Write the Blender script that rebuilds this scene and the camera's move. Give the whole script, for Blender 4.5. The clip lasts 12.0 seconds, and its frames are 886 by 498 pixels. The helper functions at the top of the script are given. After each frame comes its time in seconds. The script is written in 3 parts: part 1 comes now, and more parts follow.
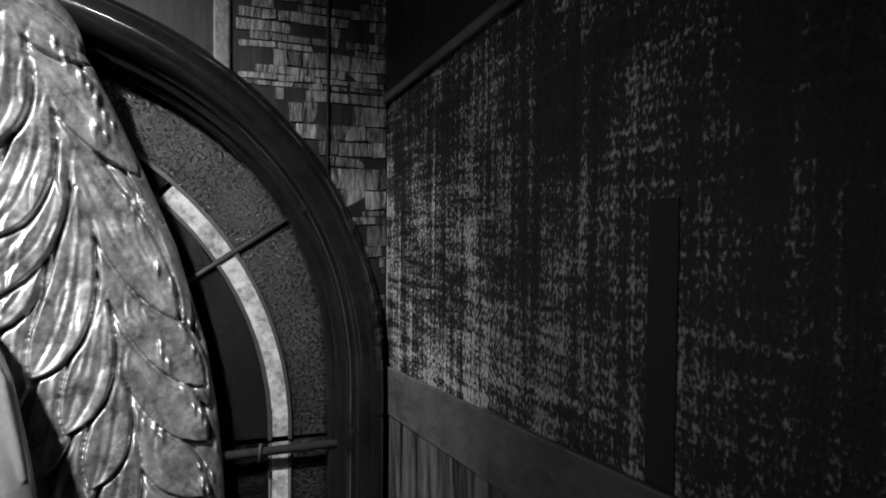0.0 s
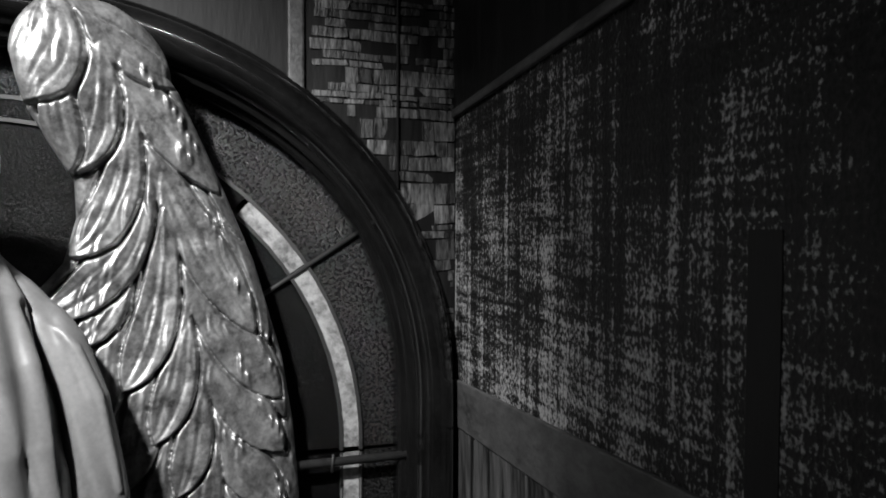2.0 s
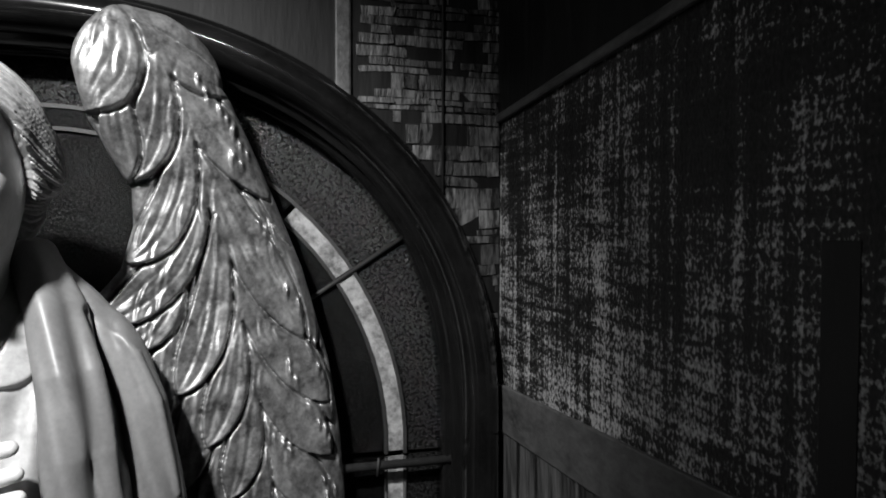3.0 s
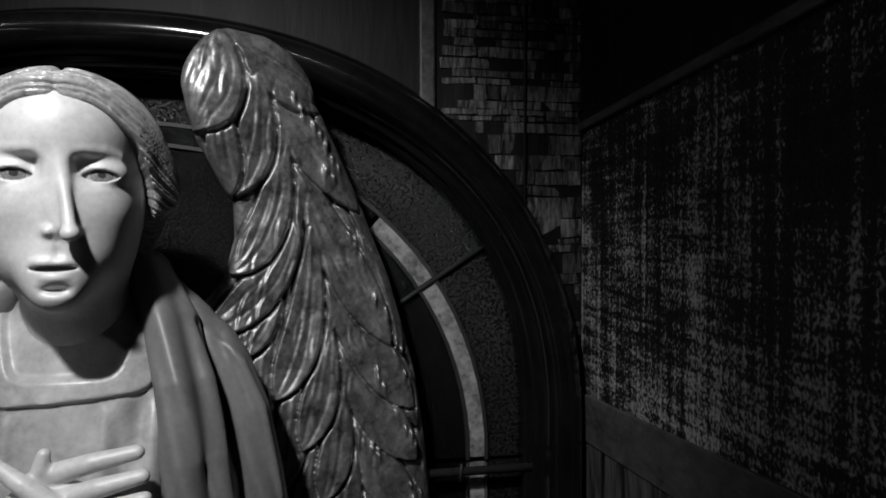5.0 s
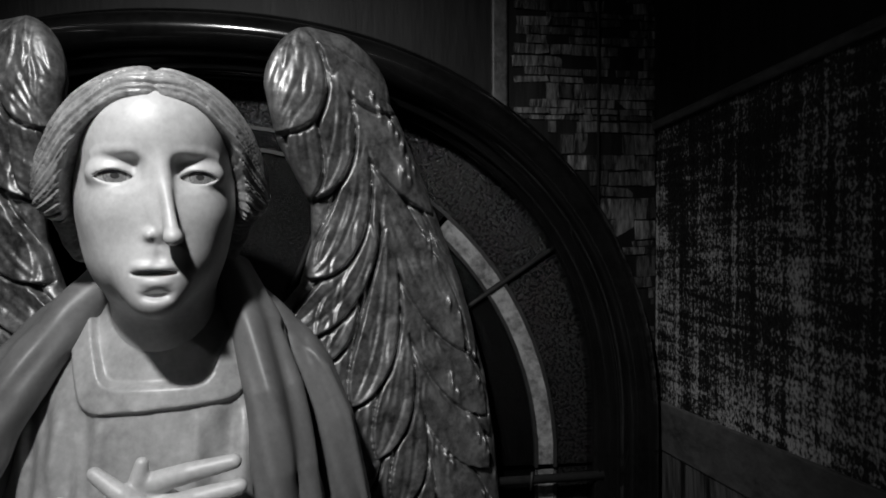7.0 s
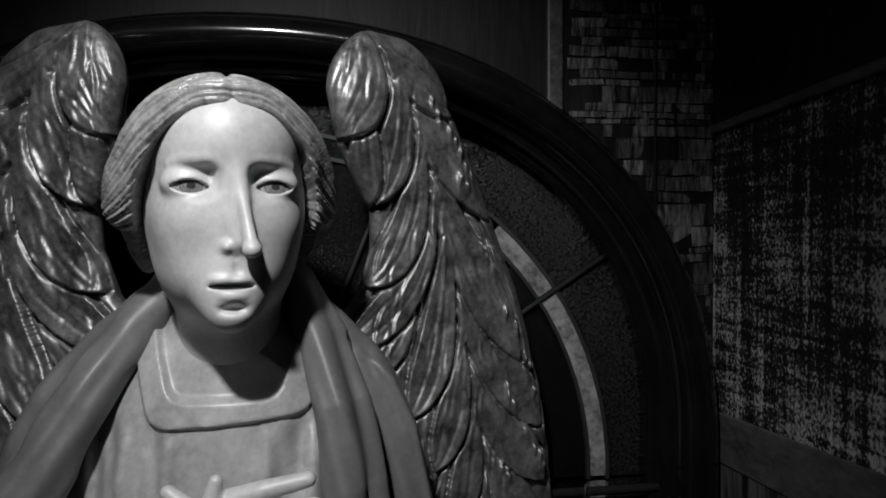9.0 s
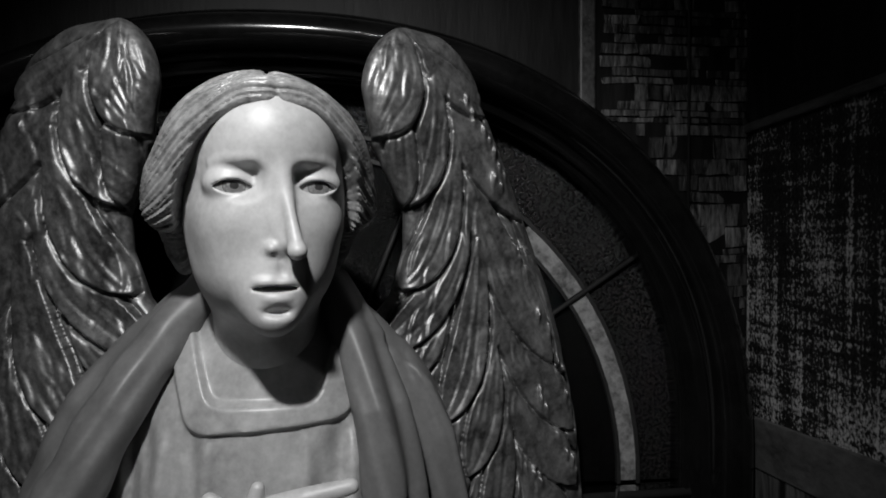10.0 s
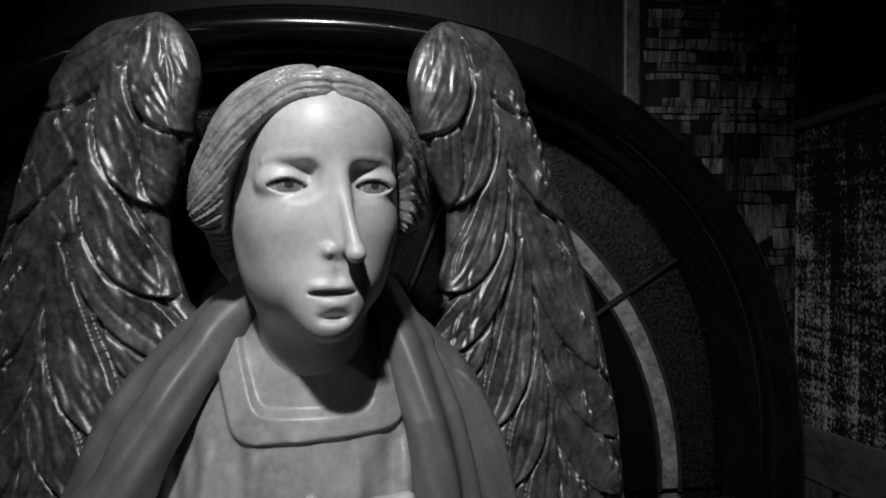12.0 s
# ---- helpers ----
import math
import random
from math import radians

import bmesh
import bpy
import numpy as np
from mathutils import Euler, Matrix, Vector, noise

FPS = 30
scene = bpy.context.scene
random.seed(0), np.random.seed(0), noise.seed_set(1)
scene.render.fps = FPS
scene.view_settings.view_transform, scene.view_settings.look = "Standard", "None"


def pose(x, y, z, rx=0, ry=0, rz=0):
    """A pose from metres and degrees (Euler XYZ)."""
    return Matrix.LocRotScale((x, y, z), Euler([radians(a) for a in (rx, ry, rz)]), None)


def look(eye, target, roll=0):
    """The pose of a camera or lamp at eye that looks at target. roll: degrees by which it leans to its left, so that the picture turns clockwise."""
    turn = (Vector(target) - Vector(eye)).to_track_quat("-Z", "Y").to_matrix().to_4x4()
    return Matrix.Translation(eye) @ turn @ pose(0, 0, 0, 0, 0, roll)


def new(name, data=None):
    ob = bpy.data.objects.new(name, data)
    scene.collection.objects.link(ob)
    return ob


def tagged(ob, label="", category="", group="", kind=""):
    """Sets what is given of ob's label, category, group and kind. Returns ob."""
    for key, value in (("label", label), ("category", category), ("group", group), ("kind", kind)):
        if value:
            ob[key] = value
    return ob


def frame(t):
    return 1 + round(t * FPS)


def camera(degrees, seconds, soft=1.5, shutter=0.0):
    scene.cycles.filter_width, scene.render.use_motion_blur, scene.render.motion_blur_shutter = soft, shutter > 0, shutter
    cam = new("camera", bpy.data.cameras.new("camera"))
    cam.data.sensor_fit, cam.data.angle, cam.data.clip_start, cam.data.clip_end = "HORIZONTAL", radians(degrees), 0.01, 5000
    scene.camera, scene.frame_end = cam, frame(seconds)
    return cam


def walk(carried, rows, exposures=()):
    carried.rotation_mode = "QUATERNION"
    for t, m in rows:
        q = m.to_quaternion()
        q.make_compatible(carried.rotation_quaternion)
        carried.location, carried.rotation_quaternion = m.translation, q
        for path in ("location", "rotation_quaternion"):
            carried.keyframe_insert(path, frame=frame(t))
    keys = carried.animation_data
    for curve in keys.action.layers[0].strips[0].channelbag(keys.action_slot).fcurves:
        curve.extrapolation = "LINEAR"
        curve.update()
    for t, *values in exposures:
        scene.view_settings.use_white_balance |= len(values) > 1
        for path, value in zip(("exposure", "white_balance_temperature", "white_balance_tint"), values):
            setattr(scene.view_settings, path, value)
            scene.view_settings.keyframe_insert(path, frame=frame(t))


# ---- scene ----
cam = camera(67.8, 12.0, soft=1.8)
PATH = [
    (0, (0.039, 0.031, 1.539), (0.793, 1.882, 1.481), 0.5),
    (0.5, (0.032, 0.034, 1.55), (0.749, 1.9, 1.488), 0.4),
    (1, (0.02, 0.039, 1.553), (0.711, 1.915, 1.489), 0.3),
    (1.5, (0.013, 0.038, 1.557), (0.673, 1.925, 1.494), 0.3),
    (2, (0.011, 0.039, 1.56), (0.626, 1.941, 1.498), 0.2),
    (2.5, (0.001, 0.042, 1.564), (0.578, 1.956, 1.502), 0.2),
    (3, (-0.012, 0.046, 1.567), (0.521, 1.972, 1.505), 0.1),
    (5, (-0.054, 0.045, 1.58), (0.32, 2.009, 1.519), -0.2),
    (5.5, (-0.073, 0.045, 1.582), (0.278, 2.013, 1.522), -0.2),
    (6, (-0.091, 0.054, 1.583), (0.248, 2.024, 1.523), -0.2),
    (6.5, (-0.107, 0.068, 1.581), (0.218, 2.04, 1.523), -0.3),
    (7, (-0.121, 0.078, 1.582), (0.195, 2.052, 1.524), -0.3),
    (9, (-0.175, 0.105, 1.591), (0.11, 2.084, 1.534), -0.3),
    (9.5, (-0.194, 0.114, 1.592), (0.085, 2.094, 1.534), -0.3),
    (10, (-0.206, 0.123, 1.592), (0.065, 2.103, 1.535), -0.3),
    (10.5, (-0.215, 0.131, 1.591), (0.052, 2.113, 1.533), -0.3),
    (11, (-0.225, 0.141, 1.591), (0.036, 2.123, 1.535), -0.3),
    (11.5, (-0.235, 0.149, 1.59), (0.02, 2.132, 1.534), -0.3),
    (12, (-0.243, 0.152, 1.593), (0.006, 2.136, 1.537), -0.3),
]
walk(cam, [(t, look(eye, target, roll)) for t, eye, target, roll in PATH], exposures=[(0, 1.75), (2.4, 1.4), (3.1, 1.15), (4.8, -0.15), (5.5, -0.32), (9, -0.52), (12, -0.72)])

# ---- light ----
world = bpy.data.worlds.new("dim_room")
world.use_nodes = True
world.node_tree.nodes["Background"].inputs["Color"].default_value = (0.5, 0.5, 0.5, 1)
world.node_tree.nodes["Background"].inputs["Strength"].default_value = 0.0006
scene.world = world


def spot_lamp(name, energy, radius, cone, blend, eye, target):
    lamp = bpy.data.lights.new(name, "SPOT")
    lamp.energy, lamp.shadow_soft_size, lamp.spot_size, lamp.spot_blend = energy, radius, radians(cone), blend
    new(name, lamp).matrix_world = look(eye, target)


# a spot high before the statue, a weak wide one from the side, and a weak one farther back over the visitor
spot_lamp("gallery_spot", 47.0, 0.026, 66, 1.0, (-0.345, 0.06, 2.155), (-0.22, 0.75, 1.55))
spot_lamp("side_spot", 12.0, 0.025, 38, 1.0, (-1.30, -0.70, 2.60), (0.20, 0.95, 1.56))
spot_lamp("far_spot", 5.0, 0.02, 20, 0.8, (-0.12, -0.70, 2.45), (-0.13, 0.90, 1.84))

# ---- materials: the whole place is grey ----


def material(name, dark, light, rough, metal=0.0, scale=40.0, stretch=(1, 1, 1), fine=300.0, bump=0.15, contrast=(0.35, 0.65),
             per_piece=0.0, island=False, rough_var=0.15, coat=0.0, spec=0.5):
    """A grey surface: two scales of noise blend dark into light, and make the relief and the gloss uneven."""
    m = bpy.data.materials.new(name)
    m.use_nodes = True
    nodes, links = m.node_tree.nodes, m.node_tree.links
    bsdf = nodes["Principled BSDF"]
    where = nodes.new("ShaderNodeTexCoord")
    mapping = nodes.new("ShaderNodeMapping")
    mapping.inputs["Scale"].default_value = stretch
    links.new(nodes.new("ShaderNodeNewGeometry").outputs["Position"] if per_piece else where.outputs["Object"], mapping.inputs["Vector"])
    big, small = nodes.new("ShaderNodeTexNoise"), nodes.new("ShaderNodeTexNoise")
    for n, s, d in ((big, scale, 5.0), (small, fine, 3.0)):
        n.inputs["Scale"].default_value, n.inputs["Detail"].default_value, n.inputs["Roughness"].default_value = s, d, 0.62
        links.new(mapping.outputs["Vector"], n.inputs["Vector"])
    mix = nodes.new("ShaderNodeMath")
    mix.operation = "MULTIPLY_ADD"
    mix.inputs[1].default_value = 0.35
    links.new(small.outputs["Fac"], mix.inputs[0])
    half = nodes.new("ShaderNodeMath")
    half.operation = "MULTIPLY"
    half.inputs[1].default_value = 0.65
    links.new(big.outputs["Fac"], half.inputs[0])
    links.new(half.outputs[0], mix.inputs[2])
    ramp = nodes.new("ShaderNodeValToRGB")
    ramp.color_ramp.elements[0].position, ramp.color_ramp.elements[1].position = contrast
    ramp.color_ramp.elements[0].color, ramp.color_ramp.elements[1].color = (dark, dark, dark, 1), (light, light, light, 1)
    links.new(mix.outputs[0], ramp.inputs["Fac"])
    colour = ramp.outputs["Color"]
    if per_piece:
        if island:
            rnd = nodes.new("ShaderNodeNewGeometry").outputs["Random Per Island"]
        else:
            rnd = nodes.new("ShaderNodeObjectInfo").outputs["Random"]
        span = nodes.new("ShaderNodeMapRange")
        span.inputs["To Min"].default_value, span.inputs["To Max"].default_value = 1 - per_piece, 1 + per_piece
        links.new(rnd, span.inputs["Value"])
        least = nodes.new("ShaderNodeMath")
        least.operation = "MAXIMUM"
        least.inputs[1].default_value = 0.06
        links.new(span.outputs["Result"], least.inputs[0])
        tint = nodes.new("ShaderNodeMix")
        tint.data_type, tint.blend_type = "RGBA", "MULTIPLY"
        tint.inputs["Factor"].default_value = 1.0
        links.new(colour, tint.inputs[6])
        links.new(least.outputs[0], tint.inputs[7])
        colour = tint.outputs[2]
    links.new(colour, bsdf.inputs["Base Color"])
    gloss = nodes.new("ShaderNodeMapRange")
    gloss.inputs["To Min"].default_value, gloss.inputs["To Max"].default_value = max(0.03, rough - rough_var), min(1, rough + rough_var)
    links.new(mix.outputs[0], gloss.inputs["Value"])
    links.new(gloss.outputs["Result"], bsdf.inputs["Roughness"])
    bsdf.inputs["Metallic"].default_value = metal
    bsdf.inputs["Coat Weight"].default_value = coat
    bsdf.inputs["Coat Roughness"].default_value = 0.2
    bsdf.inputs["Specular IOR Level"].default_value = spec
    relief = nodes.new("ShaderNodeBump")
    relief.inputs["Strength"].default_value, relief.inputs["Distance"].default_value = bump, 0.004
    links.new(mix.outputs[0], relief.inputs["Height"])
    links.new(relief.outputs["Normal"], bsdf.inputs["Normal"])
    return m



def flaked(name, dark, light):
    """Dark board with small flakes of old gilding, in columns, bands and blotches."""
    m = bpy.data.materials.new(name)
    m.use_nodes = True
    nodes, links = m.node_tree.nodes, m.node_tree.links
    bsdf = nodes["Principled BSDF"]
    where = nodes.new("ShaderNodeTexCoord")
    total = None
    for scale, stretch, weight in ((290, (1, 1, 0.75), 0.45), (100, (1, 1, 0.04), 0.31), (110, (1, 0.10, 1), 0.27), (11, (1, 1, 1), 0.26)):
        mapping, n, k = nodes.new("ShaderNodeMapping"), nodes.new("ShaderNodeTexNoise"), nodes.new("ShaderNodeMath")
        mapping.inputs["Scale"].default_value = stretch
        n.inputs["Scale"].default_value, n.inputs["Detail"].default_value = scale, 3.0
        k.operation = "MULTIPLY_ADD"
        k.inputs[1].default_value, k.inputs[2].default_value = weight, 0.0
        links.new(where.outputs["Object"], mapping.inputs["Vector"])
        links.new(mapping.outputs["Vector"], n.inputs["Vector"])
        links.new(n.outputs["Fac"], k.inputs[0])
        if total is not None:
            links.new(total, k.inputs[2])
        total = k.outputs[0]
    # flakes made denser low on the board, putting the light there into the colour
    split, low, k = nodes.new("ShaderNodeSeparateXYZ"), nodes.new("ShaderNodeMapRange"), nodes.new("ShaderNodeMath")
    low.inputs["From Min"].default_value, low.inputs["From Max"].default_value = 1.68, 1.37
    low.inputs["To Min"].default_value, low.inputs["To Max"].default_value = -0.035, 0.035
    k.operation = "ADD"
    links.new(where.outputs["Object"], split.inputs[0])
    links.new(split.outputs["Z"], low.inputs["Value"])
    links.new(low.outputs["Result"], k.inputs[0])
    links.new(total, k.inputs[1])
    total = k.outputs[0]
    # and they thin out away from the corner
    away, k = nodes.new("ShaderNodeMapRange"), nodes.new("ShaderNodeMath")
    away.inputs["From Min"].default_value, away.inputs["From Max"].default_value = 0.15, 0.75
    away.inputs["To Min"].default_value, away.inputs["To Max"].default_value = -0.040, 0.004
    k.operation = "ADD"
    links.new(split.outputs["Y"], away.inputs["Value"])
    links.new(away.outputs["Result"], k.inputs[0])
    links.new(total, k.inputs[1])
    total = k.outputs[0]
    ramp = nodes.new("ShaderNodeValToRGB")
    ramp.color_ramp.elements[0].position, ramp.color_ramp.elements[1].position = 0.650, 0.765
    ramp.color_ramp.elements[0].color, ramp.color_ramp.elements[1].color = (dark, dark, dark, 1), (light, light, light, 1)
    ramp.color_ramp.elements[0].color = (0.018, 0.018, 0.018, 1)
    ramp.color_ramp.elements.new(0.50).color = (dark, dark, dark, 1)
    links.new(total, ramp.inputs["Fac"])
    links.new(ramp.outputs["Color"], bsdf.inputs["Base Color"])
    bsdf.inputs["Roughness"].default_value = 0.5
    bsdf.inputs["Specular IOR Level"].default_value = 0.3
    relief = nodes.new("ShaderNodeBump")
    relief.inputs["Strength"].default_value, relief.inputs["Distance"].default_value = 0.6, 0.003
    links.new(total, relief.inputs["Height"])
    links.new(relief.outputs["Normal"], bsdf.inputs["Normal"])
    return m


SKIN = material("painted_skin", 0.42, 0.62, 0.50, spec=1.0, scale=20, fine=180, bump=0.05, contrast=(0.32, 0.64), rough_var=0.08)
ROBE = material("painted_robe", 0.24, 0.48, 0.40, spec=0.8, scale=16, fine=110, bump=0.12, contrast=(0.34, 0.64))
SHAWL = material("painted_shawl", 0.11, 0.18, 0.46, scale=18, fine=200, bump=0.06, contrast=(0.3, 0.7))
HAIR = material("painted_hair", 0.14, 0.42, 0.32, scale=40, fine=220, bump=0.3)
GILT = material("gilded_wood", 0.08, 0.50, 0.46, metal=0.72, scale=30, fine=130, bump=0.40, contrast=(0.34, 0.66), rough_var=0.20)
IRIS = material("painted_iris", 0.12, 0.26, 0.25, scale=400, fine=900, bump=0.0)
EYEWHITE = material("painted_eye_white", 0.26, 0.34, 0.35, scale=120, fine=500, bump=0.02)
PUPIL = material("painted_pupil", 0.03, 0.05, 0.2, scale=400, fine=900, bump=0.0)
VARNISH = material("dark_varnish", 0.003, 0.009, 0.13, scale=12, fine=120, bump=0.02, rough_var=0.05, coat=0.3)
STREAK = material("streaked_board", 0.002, 0.012, 0.6, spec=0.25, scale=24, stretch=(1, 1, 0.16), fine=60, bump=0.5, contrast=(0.46, 0.66))
FLAKED = flaked("flaked_wall", 0.003, 0.44)
BOARD = material("dado_board", 0.035, 0.115, 0.5, scale=22, stretch=(1, 0.5, 1), fine=160, bump=0.3)
DADO = material("worn_dado", 0.008, 0.14, 0.5, scale=60, stretch=(1, 1, 0.10), fine=140, bump=0.6, contrast=(0.42, 0.66))
DARK = material("bare_board", 0.002, 0.010, 0.7, scale=30, stretch=(1, 1, 0.15), fine=150, bump=0.3)
PLAIN = material("dark_plaster", 0.015, 0.03, 0.8, scale=6, fine=90, bump=0.2)
STRAW = material("split_straw", 0.004, 0.15, 0.5, scale=90, stretch=(1, 1, 0.22), fine=260, bump=0.9, contrast=(0.42, 0.70), per_piece=0.85)
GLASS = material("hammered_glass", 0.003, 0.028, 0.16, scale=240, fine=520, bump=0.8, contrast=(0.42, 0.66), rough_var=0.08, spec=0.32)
# the same hammered glass, with the shade behind the statue put into its colour
SHADED = material("shaded_glass", 0.001, 0.005, 0.2, scale=240, fine=520, bump=0.8, contrast=(0.42, 0.66), rough_var=0.08, spec=0.15)
PALE = material("pale_glass", 0.09, 0.36, 0.35, scale=38, fine=160, bump=0.5, contrast=(0.38, 0.6))
LEAD = material("lead_came", 0.012, 0.025, 0.6, metal=0.0, scale=60, fine=300, bump=0.2)
EDGE = material("worn_edge", 0.02, 0.085, 0.5, scale=50, stretch=(1, 0.3, 1), fine=200, bump=0.3)

# ---- mesh helpers ----


def mesh_object(name, verts, faces, mats, parent=None, smooth=False, index=None):
    me = bpy.data.meshes.new(name)
    me.from_pydata([tuple(v) for v in verts], [], [tuple(f) for f in faces])
    for m in (mats if isinstance(mats, (list, tuple)) else [mats]):
        me.materials.append(m)
    if smooth:
        me.polygons.foreach_set("use_smooth", np.ones(len(me.polygons), bool))
    if index is not None:
        me.polygons.foreach_set("material_index", np.asarray(index, np.int32))
    me.update()
    ob = new(name, me)
    ob.parent = parent
    return ob


def part(name, bm, mat, parent, label=""):
    me = bpy.data.meshes.new(name)
    bmesh.ops.recalc_face_normals(bm, faces=bm.faces)
    bm.to_mesh(me)
    bm.free()
    me.materials.append(mat)
    ob = new(name, me)
    ob.parent = parent
    return tagged(ob, label)


def box(bm, x0, x1, y0, y1, z0, z1, bevel=0.0):
    made = bmesh.ops.create_cube(bm, size=1, matrix=Matrix.LocRotScale(((x0 + x1) / 2, (y0 + y1) / 2, (z0 + z1) / 2), None, (x1 - x0, y1 - y0, z1 - z0)))
    if bevel:
        edges = list({e for v in made["verts"] for e in v.link_edges})
        bmesh.ops.bevel(bm, geom=edges, offset=bevel, segments=2, affect="EDGES", profile=0.5)
    return bm


def boxed(name, dims, mat, parent=None, bevel=0.0, label="", kind=""):
    ob = part(name, box(bmesh.new(), *dims, bevel=bevel), mat, parent, label)
    return tagged(ob, kind=kind)


def sweep(name, path, normals, profile, mat, parent=None, smooth=True):
    """A closed profile of (outward, y) swept along a path in a plane of constant y."""
    n, k = len(path), len(profile)
    verts = [(px + nx * a, b, pz + nz * a) for (px, pz), (nx, nz) in zip(path, normals) for a, b in profile]
    faces = [(i * k + j, i * k + (j + 1) % k, (i + 1) * k + (j + 1) % k, (i + 1) * k + j) for i in range(n - 1) for j in range(k)]
    faces += [tuple(range(k)), tuple((n - 1) * k + j for j in reversed(range(k)))]
    return mesh_object(name, verts, faces, mat, parent, smooth)


# ---- the arch: its line, the wall round it ----
CX, CZ = -0.29, 1.30
ARCH_A, ARCH_B, ARCH_N, FOOT = 0.61, 0.555, 2.2, 0.70
WALL_Y, WALL_X = 0.957, 0.327


def arch(inset=0.0, steps=96, lo=FOOT):
    """Points and outward normals along the arch, from its left foot over the top to its right foot."""
    a, b = ARCH_A - inset, ARCH_B - inset
    pts = [(CX - a, lo + (CZ - lo) * i / 8) for i in range(8)]
    for i in range(steps + 1):
        t = math.pi * (1 - i / steps)
        c, s = math.cos(t), math.sin(t)
        pts.append((CX + a * math.copysign(abs(c) ** (2 / ARCH_N), c), CZ + b * abs(s) ** (2 / ARCH_N)))
    pts += [(CX + a, CZ - (CZ - lo) * (i + 1) / 8) for i in range(8)]
    nor = []
    for i in range(len(pts)):
        p, q = Vector(pts[max(0, i - 1)]), Vector(pts[min(len(pts) - 1, i + 1)])
        d = (q - p).normalized()
        nor.append((-d.y, d.x))
    return pts, nor


def wall_north():
    pts, _ = arch(0.05)
    x0, x1, z0, z1 = -1.6, WALL_X, 0.0, 2.7
    outer = []
    n = len(pts)
    for i, (px, pz) in enumerate(pts):
        if pz <= CZ and px < CX:
            outer.append((x0, pz))
        elif pz <= CZ:
            outer.append((x1, pz))
        else:
            dx, dz = px - CX, pz - CZ
            k = min(((x1 if dx > 0 else x0) - CX) / dx if abs(dx) > 1e-6 else 1e9, (z1 - CZ) / dz if dz > 1e-6 else 1e9)
            outer.append((CX + dx * k, CZ + dz * k))
    verts, faces = [], []
    for y in (WALL_Y, WALL_Y + 0.16):
        verts += [(x, y, z) for x, z in pts] + [(x, y, z) for x, z in outer]
    for i in range(n - 1):
        faces.append((i, i + 1, n + i + 1, n + i))
        faces.append((2 * n + i + 1, 2 * n + i, 3 * n + i, 3 * n + i + 1))
        faces.append((i + 1, i, 2 * n + i, 2 * n + i + 1))
    ob = mesh_object("wall_north", verts, faces, STREAK)
    tagged(ob, "dark streaked board wall with an arched opening", "wall", kind="structure")
    # the wall under the arch
    boxed("sill_wall", (x0, x1, WALL_Y, WALL_Y + 0.16, 0.0, FOOT - 0.002), PLAIN, ob)
    return ob


north = wall_north()
east = tagged(boxed("wall_east", (WALL_X, WALL_X + 0.12, -1.6, WALL_Y + 0.16, 0.0, 2.7), FLAKED), "dark wall covered with flaking streaked gilding", "wall", kind="structure")
tagged(boxed("wall_west", (-1.72, -1.6, -1.6, WALL_Y + 0.16, 0, 2.7), PLAIN), "plain dark plaster wall", "wall", kind="structure")
tagged(boxed("wall_south", (-1.72, WALL_X + 0.12, -1.72, -1.6, 0, 2.7), PLAIN), "plain dark plaster wall", "wall", kind="structure")
tagged(boxed("floor", (-1.72, WALL_X + 0.12, -1.72, WALL_Y + 0.16, -0.1, 0), PLAIN), "plain dark stone floor", "floor", kind="structure")
tagged(boxed("ceiling", (-1.72, WALL_X + 0.12, -1.72, WALL_Y + 0.16, 2.7, 2.8), PLAIN), "plain dark ceiling", "ceiling", kind="structure")

# ---- dado, bead and joints of the east wall ----
SLANT = radians(-3.4)  # these boards rise a little away from the corner


def slanted(name, x0, y0, z0, z1, mat, bevel=0.0, label=""):
    ob = boxed(name, (x0, WALL_X, y0, WALL_Y, z0, z1), mat, east, bevel, label)
    pivot = Vector((0, WALL_Y, 1.34 if z1 < 1.5 else 1.724))
    ob.matrix_basis = Matrix.Translation(pivot) @ Matrix.Rotation(SLANT, 4, "X") @ Matrix.Translation(-pivot)


slanted("dado_board", WALL_X - 0.006, -1.2, 1.272, 1.340, BOARD, 0.002, "smooth grey board below the flaked part")
slanted("dado_streaks", WALL_X - 0.003, -1.2, -0.09, 1.272, DADO)
slanted("bead", WALL_X - 0.008, 0.40, 1.720, 1.733, EDGE, 0.003, "worn light edge")
slanted("upper_board", WALL_X - 0.004, -1.2, 1.733, 2.6, STREAK)
boxed("batten", (WALL_X - 0.0010, WALL_X, 0.352, 0.380, 1.352, 1.56), DARK, east, 0.0004, "dark bare upright board")

# ---- leaded panel in the arch ----
PANEL_Y = 1.020
window = tagged(new("arched_window"), "arched window of hammered glass with lead bars", "window", kind="structure")
RING_C = (CX, 1.24)
RING_OUT, RING_IN = 0.487, 0.458


def ring_piece(name, r0, r1, a0, a1, y0, y1, mat, label=""):
    """A piece of a flat ring round the panel's middle, from angle a0 to a1, with thickness."""
    k = 40
    verts, faces = [], []
    for i in range(k + 1):
        a = radians(a0 + (a1 - a0) * i / k)
        for r, y in ((r0, y0), (r1, y0), (r1, y1), (r0, y1)):
            verts.append((RING_C[0] + r * math.cos(a), y, RING_C[1] + r * math.sin(a)))
    for i in range(k):
        for j in range(4):
            faces.append((4 * i + j, 4 * i + (j + 1) % 4, 4 * i + 4 + (j + 1) % 4, 4 * i + 4 + j))
    faces += [(0, 1, 2, 3), (4 * k + 3, 4 * k + 2, 4 * k + 1, 4 * k)]
    return tagged(mesh_object(name, verts, faces, mat, window), label)


